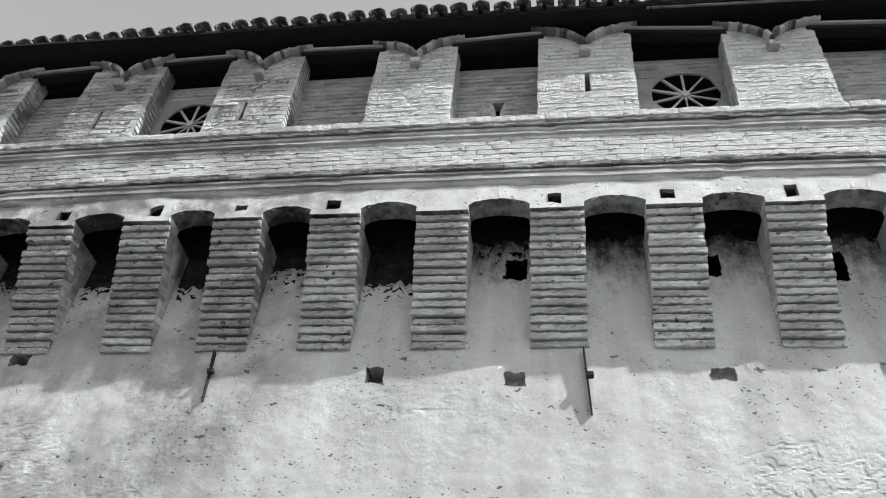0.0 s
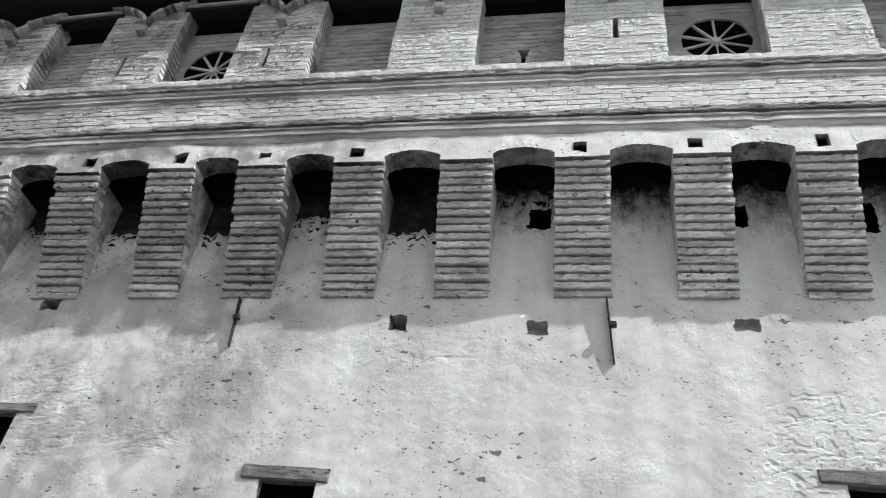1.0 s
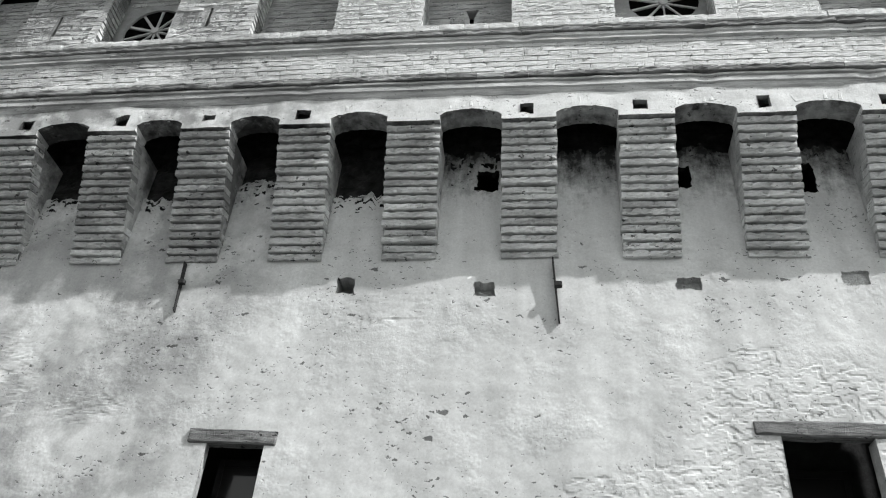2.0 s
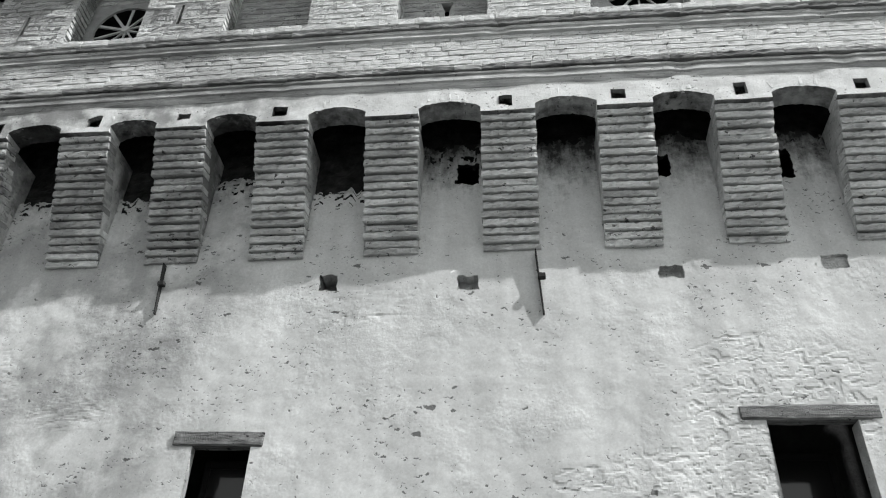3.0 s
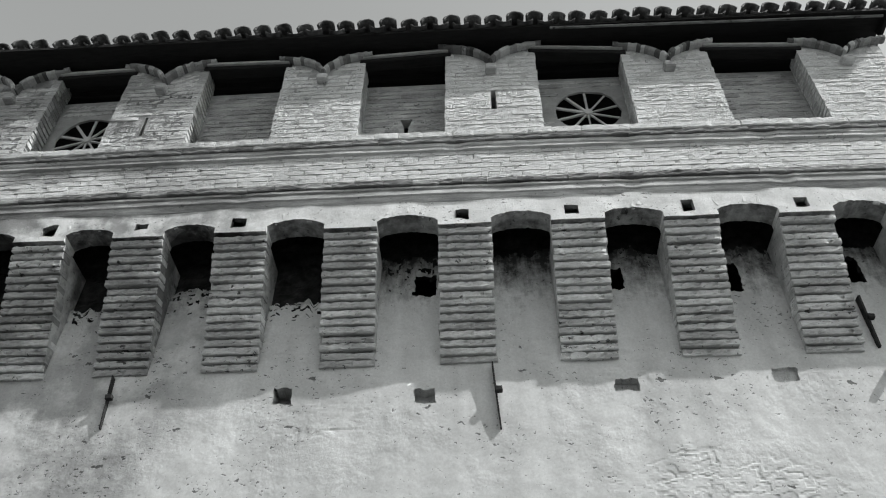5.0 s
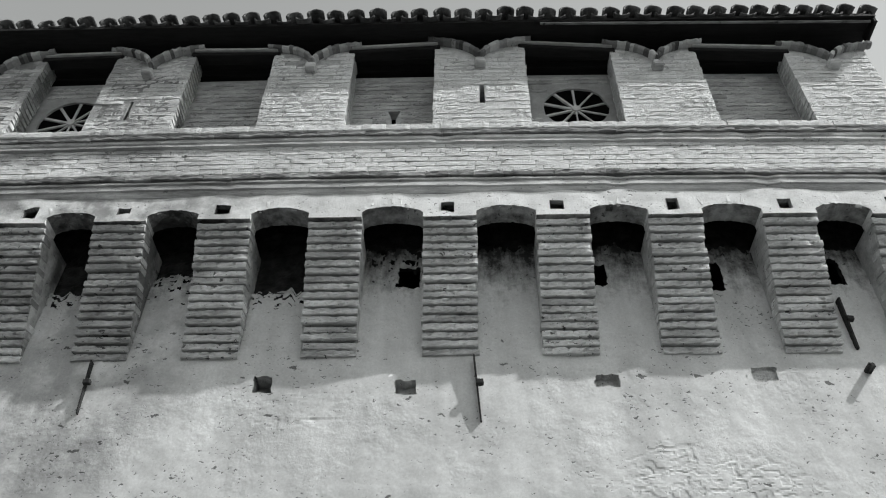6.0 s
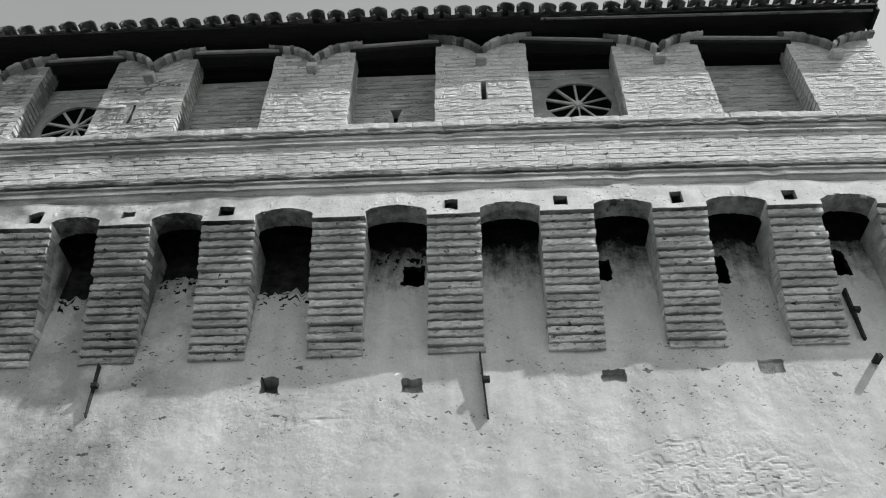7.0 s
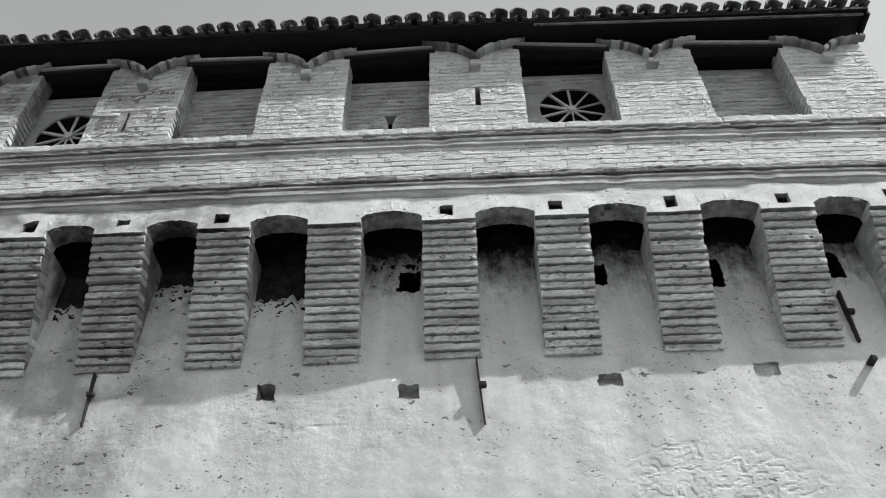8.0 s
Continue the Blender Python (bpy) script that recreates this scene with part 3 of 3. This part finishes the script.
def merlon(a, b, slit):
    m = (a + b) / 2
    e = base("merlon", m, 0.0, SILL, "limewashed brick swallow-tailed merlon with moulded coping", "merlon", "merlons along the battlements")
    bm = bmesh.new()
    n = 16
    pts = [(a + 0.01 + (b - a - 0.02) * i / n) for i in range(n + 1)]
    if slit:
        slab_with_hole(bm, a + 0.01, b - 0.01, SILL - 0.01, 8.85, 0.006, THICK + 0.03, slit)
        z0 = 8.85
    else:
        z0 = SILL - 0.01
    for x0, x1 in zip(pts, pts[1:]):
        h0, h1 = swallow(x0, a, b) - 0.02, swallow(x1, a, b) - 0.02
        for y in (0.006, THICK + 0.03):
            bm.faces.new([bm.verts.new(p) for p in ((x0, y, z0), (x1, y, z0), (x1, y, h1), (x0, y, h0))])
        bm.faces.new([bm.verts.new(p) for p in ((x0, 0.006, h0), (x1, 0.006, h1), (x1, THICK + 0.03, h1), (x0, THICK + 0.03, h0))])
    for x, h in ((pts[0], swallow(pts[0], a, b)), (pts[-1], swallow(pts[-1], a, b))):
        bm.faces.new([bm.verts.new(p) for p in ((x, 0.012, z0), (x, THICK + 0.03, z0), (x, THICK + 0.03, h - 0.02), (x, 0.012, h - 0.02))])
    bmesh.ops.remove_doubles(bm, verts=bm.verts, dist=0.0005)
    part("core", bm, MORTAR, e)

    def keep(x, z, w):
        if z + 0.03 > min(swallow(x - w / 2, a, b), swallow(x + w / 2, a, b), swallow(x, a, b)):
            return False
        if slit:
            sx, sz = sum(p[0] for p in slit) / len(slit), [p[1] for p in slit]
            return not (abs(x - sx) < w / 2 + 0.025 and min(sz) - 0.02 < z < max(sz) + 0.02)
        return True
    courses(a, b, SILL, 9.66, e, BRICKS, 0.05, keep=keep)
    # bricks that fill beside the slit
    if slit:
        sx = sum(p[0] for p in slit) / len(slit)
        for x0, x1 in ((sx - 0.26, sx - 0.035), (sx + 0.035, sx + 0.26)):
            courses(x0, x1, min(p[1] for p in slit), max(p[1] for p in slit), e, BRICKS, 0.052)
    # jamb bricks, seen inside the crenels
    for x, k in ((a, 1), (b, -1)):
        z, i = SILL + COURSE / 2, 0
        while z < HEIGHTS[MERLONS.index((a, b))][1] - 0.08:
            o = piece("jamb_brick", BRICKS[i % 9], x + k * 0.045, 0.16, z, e, 0.7 if i % 2 else 0.62)
            o.matrix_basis = Matrix.Translation((x + k * (0.046 + random.uniform(-0.006, 0.006)), 0.125 + bow(x), z)) @ Matrix.Rotation(math.pi / 2 * k, 4, "Z") @ Matrix.Diagonal((0.9, 1, random.uniform(1.0, 1.09), 1))
            z += COURSE
            i += 1
    # coping along the two curved horns
    for k in (-1, 1):
        n, half = 14, (b - a) / 2 + 0.02
        bm = bmesh.new()
        ring = []
        for i in range(n + 3):
            if i <= n:
                u = (i / n) ** 1.6
                x = m + k * (0.012 + u * (half - 0.012))
                z = swallow(x, a, b)
                d = 0.003
                t = Vector((d, 0, swallow(x + k * d, a, b) - z)).normalized()
            else:
                x, z, t = m + k * (half + 0.03 * (i - n)), z + 0.002, Vector((1, 0, 0))
            up = Vector((-t.z * k, 0, t.x))
            wear = 0.006 if i % 2 else 0.0
            ring.append([Vector((x, 0, z)) + up * h + Vector((0, y + random.uniform(-0.006, 0.006) + wear, 0)) for h, y in ((-0.016, -0.066), (-0.006, -0.08), (0.024, -0.084), (0.03, -0.07), (0.03, THICK if i < n else 0.0), (-0.016, THICK if i < n else 0.0))])
        bm.free()
        for i0, i1 in ((0, 3), (3, 5), (5, 7), (7, 8), (8, 9), (9, 10), (10, 12), (12, 14), (14, 16)):
            out, lift = random.uniform(-0.012, 0.008), random.uniform(-0.004, 0.004)
            bm = bmesh.new()
            vs = [[bm.verts.new(q + Vector((0, out if j < 4 else 0, lift))) for j, q in enumerate(r)] for r in ring[i0:i1 + 1]]
            for p, q in zip(vs, vs[1:]):
                for j in range(6):
                    bm.faces.new((p[j], p[(j + 1) % 6], q[(j + 1) % 6], q[j]))
            bm.faces.new(vs[0])
            bm.faces.new(vs[-1])
            part("coping_brick", bm, COPING, e)
    bm = bmesh.new()
    box(bm, m - 0.06, m + 0.06, -0.09, THICK, HEIGHTS[MERLONS.index((a, b))][0], HEIGHTS[MERLONS.index((a, b))][0] + 0.1, 0.004, bevel=0.014)
    part("notch_stone", bm, MOULD, e, "small stone block in the notch")


def slit_at(x, z0, z1, w):
    return [(x - w, z0), (x + w, z0), (x + w * 0.8, z1), (x - w * 0.8, z1)]


SLITS = {5: slit_at(0.235, 8.47, 8.8, 0.03), 3: slit_at(-3.5, 8.3, 8.62, 0.02), 2: slit_at(-5.25, 8.3, 8.62, 0.02)}
for i, (a, b) in enumerate(MERLONS, 1):
    merlon(a, b, SLITS.get(i))

# ---- crenels: brick infill, lintels, round windows ----
CRENELS = [(r[1], l[0]) for r, l in zip(MERLONS, MERLONS[1:])]


def circle(x, z, r, n=18):
    return [(x + (r + rough((i, x, 3), 0.8, 0.022)) * math.cos(2 * math.pi * i / n), z + (r + rough((i, x, 3), 0.8, 0.022)) * math.sin(2 * math.pi * i / n)) for i in range(n)]


KEYHOLE = [(-0.735, 8.42), (-0.695, 8.42), (-0.69, 8.56), (-0.66, 8.66), (-0.645, 8.70), (-0.785, 8.70), (-0.77, 8.66), (-0.74, 8.56)]
WHEELS = {1: (-4.29, 8.66, 0.355), 4: (1.262, 8.73, 0.355)}
YI = 0.255
for i, (a, b) in enumerate(CRENELS):
    w = base("crenel_infill", (a + b) / 2, YI, SILL, "thin brick infill wall closing the lower part of a crenel", "wall", "crenel infills")
    w["kind"] = "structure"
    hole = circle(*WHEELS[i]) if i in WHEELS else KEYHOLE if i == 3 else None
    top = 9.34
    bm = bmesh.new()
    if hole:
        slab_with_hole(bm, a - 0.08, b + 0.08, SILL - 0.02, top, YI + 0.014, YI + (0.04 if i in WHEELS else 0.13), hole)
    else:
        box(bm, a - 0.08, b + 0.08, YI + 0.014, YI + 0.13, SILL - 0.02, top)
    part("mortar_core", bm, INFILL if i not in WHEELS else GREY_PLASTER, w)

    def keep(x, z, wd, i=i, hole=hole):
        if i in WHEELS:
            cx, cz, r = WHEELS[i]
            dx = max(0.0, abs(x - cx) - wd / 2)
            return math.hypot(dx, z - cz) > r + 0.07
        if i == 3:
            return not (abs(x + 0.715) < wd / 2 + 0.07 and 8.4 < z < 8.73)
        return True
    courses(a + 0.02, b - 0.02, SILL, top, w, INFILL_BRICKS, YI + 0.036, size=0.26, keep=keep, depth=0.006)
    if i == 3:
        for x0, x1 in ((-0.95, -0.79), (-0.64, -0.48)):
            courses(x0, x1, 8.4, 8.72, w, INFILL_BRICKS, YI + 0.036, size=0.26, depth=0.003)
    # timber lintel bridging the crenel between the horns
    bm = bmesh.new()
    h0, h1 = HEIGHTS[i][1], HEIGHTS[i + 1][1]
    made = box(bm, a - 0.03, b + 0.03, -0.045, -0.004, -0.03, 0.004, 0.003, bevel=0.006)
    for v in bm.verts:
        v.co.z += h0 + (h1 - h0) * (v.co.x - a) / (b - a) + rough((v.co.x, i, 0), 3, 0.006)
    lintel = base("lintel_beam", (a + b) / 2, 0.0, h0 - 0.1, "dark old timber lintel with a pale board along its top", "beam", "crenel lintels")
    part("board", bm, PALE_WOOD, lintel, "bleached thin board")
    bm = bmesh.new()
    box(bm, a - 0.06, b + 0.06, -0.016, 0.12, -0.085, -0.034, 0.004, bevel=0.008)
    for v in bm.verts:
        v.co.z += h0 + (h1 - h0) * (v.co.x - a) / (b - a) + rough((v.co.x, i, 4), 3, 0.008)
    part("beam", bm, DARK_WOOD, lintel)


def wheel_window(cx, cz, r):
    e = base("round_window", cx, YI, cz - r, "round wheel window with pale radiating spokes", "window", "wheel windows")
    y = YI + 0.05
    bm = bmesh.new()
    made = bmesh.ops.create_cone(bm, cap_ends=True, segments=20, radius1=0.055, radius2=0.045, depth=0.05)["verts"]
    bmesh.ops.transform(bm, matrix=Matrix.Translation((cx, y - 0.005, cz)) @ Matrix.Rotation(math.pi / 2, 4, "X"), verts=made)
    part("hub", bm, PALE_WOOD, e)
    for k in range(10):
        ang = 2 * math.pi * k / 10 + 0.32
        bm = bmesh.new()
        wide = 0.009 + 0.007 * max(0.0, -math.cos(ang + 0.5))
        made = box(bm, 0.02, r + 0.02, -0.011, 0.011, -wide, wide, 0.003, bevel=0.003)
        bmesh.ops.transform(bm, matrix=Matrix.Translation((cx, y, cz)) @ Matrix.Rotation(-ang, 4, "Y"), verts=bm.verts)
        part("spoke", bm, PALE_WOOD, e)


for spec in WHEELS.values():
    wheel_window(*spec)

# ---- roof ----
EAVE_Y, EAVE_Z, SLOPE = -0.31, 9.598, math.tan(radians(9))
RX0, RX1 = L0 - 0.3, 4.63


def roof_z(y):
    return EAVE_Z + (y - EAVE_Y) * SLOPE


roof = base("roof", 0, 0, EAVE_Z, "low pitched roof of old half-round clay tiles", "roof", kind="structure")
bm = bmesh.new()
for x0, x1, y0, y1, lift, thick in ((RX0, RX1 - 0.03, EAVE_Y + 0.05, BACK + 0.5, 0.0, 0.04),):
    vs = [bm.verts.new((x, y, roof_z(y) + dz)) for dz in (lift, lift + thick) for y in (y0, y1) for x in (x0, x1)]
    for f in ((0, 1, 3, 2), (4, 6, 7, 5), (0, 4, 5, 1), (2, 3, 7, 6), (0, 2, 6, 4), (1, 5, 7, 3)):
        bm.faces.new([vs[i] for i in f])
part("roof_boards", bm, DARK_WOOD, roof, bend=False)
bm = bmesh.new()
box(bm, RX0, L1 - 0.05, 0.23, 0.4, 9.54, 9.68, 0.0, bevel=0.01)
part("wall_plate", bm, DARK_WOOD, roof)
bm = bmesh.new()
box(bm, 0.9, RX1 - 0.08, EAVE_Y + 0.045, EAVE_Y + 0.07, EAVE_Z - 0.034, EAVE_Z - 0.006, 0.0, bevel=0.004)
part("eave_board", bm, WOOD, roof, "thin grey board under the eave")


def tile_mesh(r0, r1, length, up, seed, mat):
    """A half-round tile, hollow side down (up) or up, tapering, 14 mm thick; its mouth is at the origin and it runs back along y."""
    random.seed(seed)
    bm = bmesh.new()
    n = 10
    rings = []
    for y, r in ((0, r0), (length * 0.5, (r0 + r1) / 2), (length, r1)):
        for t in (0.0, 0.021):
            ring = []
            for i in range(n + 1):
                a = math.pi * i / n
                rr = r - t + random.uniform(-0.002, 0.002)
                ring.append(bm.verts.new((rr * math.cos(a), y + (random.uniform(-0.004, 0.004) if y == 0 else 0), rr * math.sin(a) * (1.02 if up else -0.75) + y * SLOPE)))
            rings.append(ring)
    for k in range(2):
        o0, i0, o1, i1 = rings[2 * k:2 * k + 4]
        for j in range(n):
            bm.faces.new((o0[j], o0[j + 1], o1[j + 1], o1[j]))
            bm.faces.new((i0[j], i1[j], i1[j + 1], i0[j + 1]))
    for a, b in ((rings[0], rings[1]), (rings[4], rings[5])):
        for j in range(n):
            bm.faces.new((a[j], b[j], b[j + 1], a[j + 1]))
    for j in (0, n):
        for k in range(2):
            bm.faces.new((rings[2 * k][j], rings[2 * k + 2][j], rings[2 * k + 3][j], rings[2 * k + 1][j]))
    bmesh.ops.recalc_face_normals(bm, faces=bm.faces)
    for f in bm.faces:
        f.smooth = True
    me = bpy.data.meshes.new("roof_tile")
    bm.to_mesh(me)
    bm.free()
    me.materials.append(mat)
    return me


COVER = [tile_mesh(0.1, 0.082, 0.45, True, 200 + i, TILE) for i in range(4)]
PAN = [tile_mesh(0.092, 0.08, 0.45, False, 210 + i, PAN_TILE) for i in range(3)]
random.seed(5)
PITCH = 0.237
x = RX1 - 0.09
while x > -9.0:
    for row in range(2):
        y = EAVE_Y + row * 0.38 + random.uniform(-0.02, 0.02)
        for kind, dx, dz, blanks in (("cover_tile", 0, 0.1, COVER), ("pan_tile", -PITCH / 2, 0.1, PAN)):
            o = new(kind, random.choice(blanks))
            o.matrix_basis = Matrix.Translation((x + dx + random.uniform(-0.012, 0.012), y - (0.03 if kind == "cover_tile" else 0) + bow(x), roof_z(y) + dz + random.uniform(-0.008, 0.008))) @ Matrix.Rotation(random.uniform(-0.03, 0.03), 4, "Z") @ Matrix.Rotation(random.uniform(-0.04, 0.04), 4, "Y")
            child_of(o, roof)
    x -= PITCH
# the far part of the roof, one sheet of rolls
bm = bmesh.new()
xs = lines(RX0, RX1, 0.04)
mesh_grid(bm, xs, [EAVE_Y + 0.75, 2.0, BACK + 0.5], lambda x, y: (x, y, roof_z(y) + 0.12 + 0.05 * math.cos((RX1 - 0.09 - x) / PITCH * 2 * math.pi)))
part("tile_field", bm, TILE, roof, bend=False)
# bargeboard at the corner
bm = bmesh.new()
box(bm, RX1 - 0.06, RX1 - 0.02, EAVE_Y + 0.03, 0.0, EAVE_Z - 0.06, EAVE_Z + 0.16, bevel=0.006)
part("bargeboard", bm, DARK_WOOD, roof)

# ---- windows with timber lintels ----
for n_, ((a, b, c, d), (lx0, lx1, lz0, lz1), tilt) in enumerate(zip(WINDOWS, ((-2.675, -1.975, 3.895, 4.01), (1.485, 2.45, 4.045, 4.155), (-5.6, -4.695, 4.4, 4.495)), (-0.02, 0.0, 0.0)), 1):
    e = base("window_%d" % n_, (a + b) / 2, FACE, c, "small deep window opening with a rough timber lintel", "window", kind="structure")
    bm = bmesh.new()
    box(bm, lx0, lx1, face(lx0) - 0.016, face(lx0) + 0.1, lz0, lz1, 0.004, bevel=0.01)
    bmesh.ops.subdivide_edges(bm, edges=[q for q in bm.edges if q.calc_length() > 0.4], cuts=10)
    for v in bm.verts:
        v.co += Vector((0, rough(v.co, 9, 0.012), rough(v.co + Vector((5, 0, 0)), 7, 0.01) + (v.co.x - (lx0 + lx1) / 2) * tilt))
    part("lintel", bm, WOOD, e, "cracked grey timber lintel")
    y = face(a) + (0.3 if n_ != 2 else 0.6)
    for name, x0, x1, z0, z1 in (("frame_jamb", a, a + 0.05, c, d), ("frame_jamb", b - 0.05, b, c, d), ("frame_head", a + 0.05, b - 0.05, d - 0.06, d), ("frame_rail", a + 0.05, b - 0.05, c, c + 0.06)):
        bm = bmesh.new()
        box(bm, x0, x1, y, y + 0.05, z0, z1, bevel=0.006)
        part(name, bm, DARK_WOOD, e)
    bm = bmesh.new()
    box(bm, a + 0.05, b - 0.05, y + 0.02, y + 0.03, c + 0.06, d - 0.06)
    part("pane", bm, GLASS, e, "dim dusty pane")

# ---- iron wall anchors ----
def anchor(x0, z0, x1, z1, out, thick):
    e = base("wall_anchor", x1, FACE, z1, "flat rusty iron tie anchor standing out from the wall", "wall anchor", "iron wall anchors")
    bm = bmesh.new()
    vs = []
    for x, z, o in ((x0, z0, out), (x1, z1, out * 0.4)):
        for dx in (-thick / 2, thick / 2):
            for y in (face(x) - o, face(x) + 0.04):
                vs.append(bm.verts.new((x + dx, y, z)))
    for f in ((0, 1, 3, 2), (4, 6, 7, 5), (0, 4, 5, 1), (2, 3, 7, 6), (0, 2, 6, 4), (1, 5, 7, 3)):
        bm.faces.new([vs[i] for i in f])
    bmesh.ops.bevel(bm, geom=list(bm.edges), offset=0.003, segments=1, affect="EDGES")
    part("bar", bm, IRON, e)
    xm, zm = (x0 + x1) / 2, (z0 + z1) / 2 + 0.03
    bm = bmesh.new()
    box(bm, xm - 0.012, xm + 0.05, face(xm) - out * 1.1, face(xm) - out * 0.4, zm - 0.02, zm + 0.025, 0.003, bevel=0.006)
    part("wedge", bm, IRON, e)


anchor(-3.14, 5.57, -3.116, 5.07, 0.06, 0.012)
anchor(0.094, 5.56, 0.14, 4.955, 0.075, 0.012)
anchor(3.287, 6.15, 3.294, 5.63, 0.07, 0.022)
bm = bmesh.new()
box(bm, 3.275, 3.33, face(3.3) - 0.1, face(3.3) + 0.05, 5.39, 5.435, 0.008, bevel=0.012)
tagged(part("iron_stub", bm, IRON), "short rusty iron stub let into the plaster", "iron stub")

# ---- brick pieces of the walls ----
random.seed(21)
courses(-7.6, L1, 7.33, 7.80, brick_band, BAND_BRICKS, 0.05, size=0.27, height=0.068, depth=0.0025)
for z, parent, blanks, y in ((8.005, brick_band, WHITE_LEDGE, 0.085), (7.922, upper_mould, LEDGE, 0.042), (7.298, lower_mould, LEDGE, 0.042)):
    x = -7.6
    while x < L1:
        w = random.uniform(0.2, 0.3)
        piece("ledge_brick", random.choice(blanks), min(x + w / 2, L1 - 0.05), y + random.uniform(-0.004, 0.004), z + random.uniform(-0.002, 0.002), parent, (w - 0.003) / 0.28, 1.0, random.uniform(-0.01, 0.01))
        x += w
# bricks of the flat arches, showing through the whitewash
VOUSSOIRS = [blank("voussoir", 0.058, 0.03, 0.12, 120 + i, 0.003, BAND_PLASTER, 0.12, 2, 2) for i in range(5)]
for a, b in zip(STARTS, STARTS[1:]):
    l, r = a + CW / 2, b - CW / 2
    for k in range(9):
        u = (k + 0.5) / 9 * 2 - 1
        x = (l + r) / 2 + u * (r - l) / 2
        piece("voussoir", random.choice(VOUSSOIRS), x + u * 0.02, band_face(x, band_bottom(x) + 0.066) + 0.0145 + random.uniform(-0.002, 0.002), band_bottom(x) + 0.064 + random.uniform(-0.008, 0.012), arch_band, random.uniform(0.85, 1.0), random.uniform(0.85, 1.1), u * 0.42)
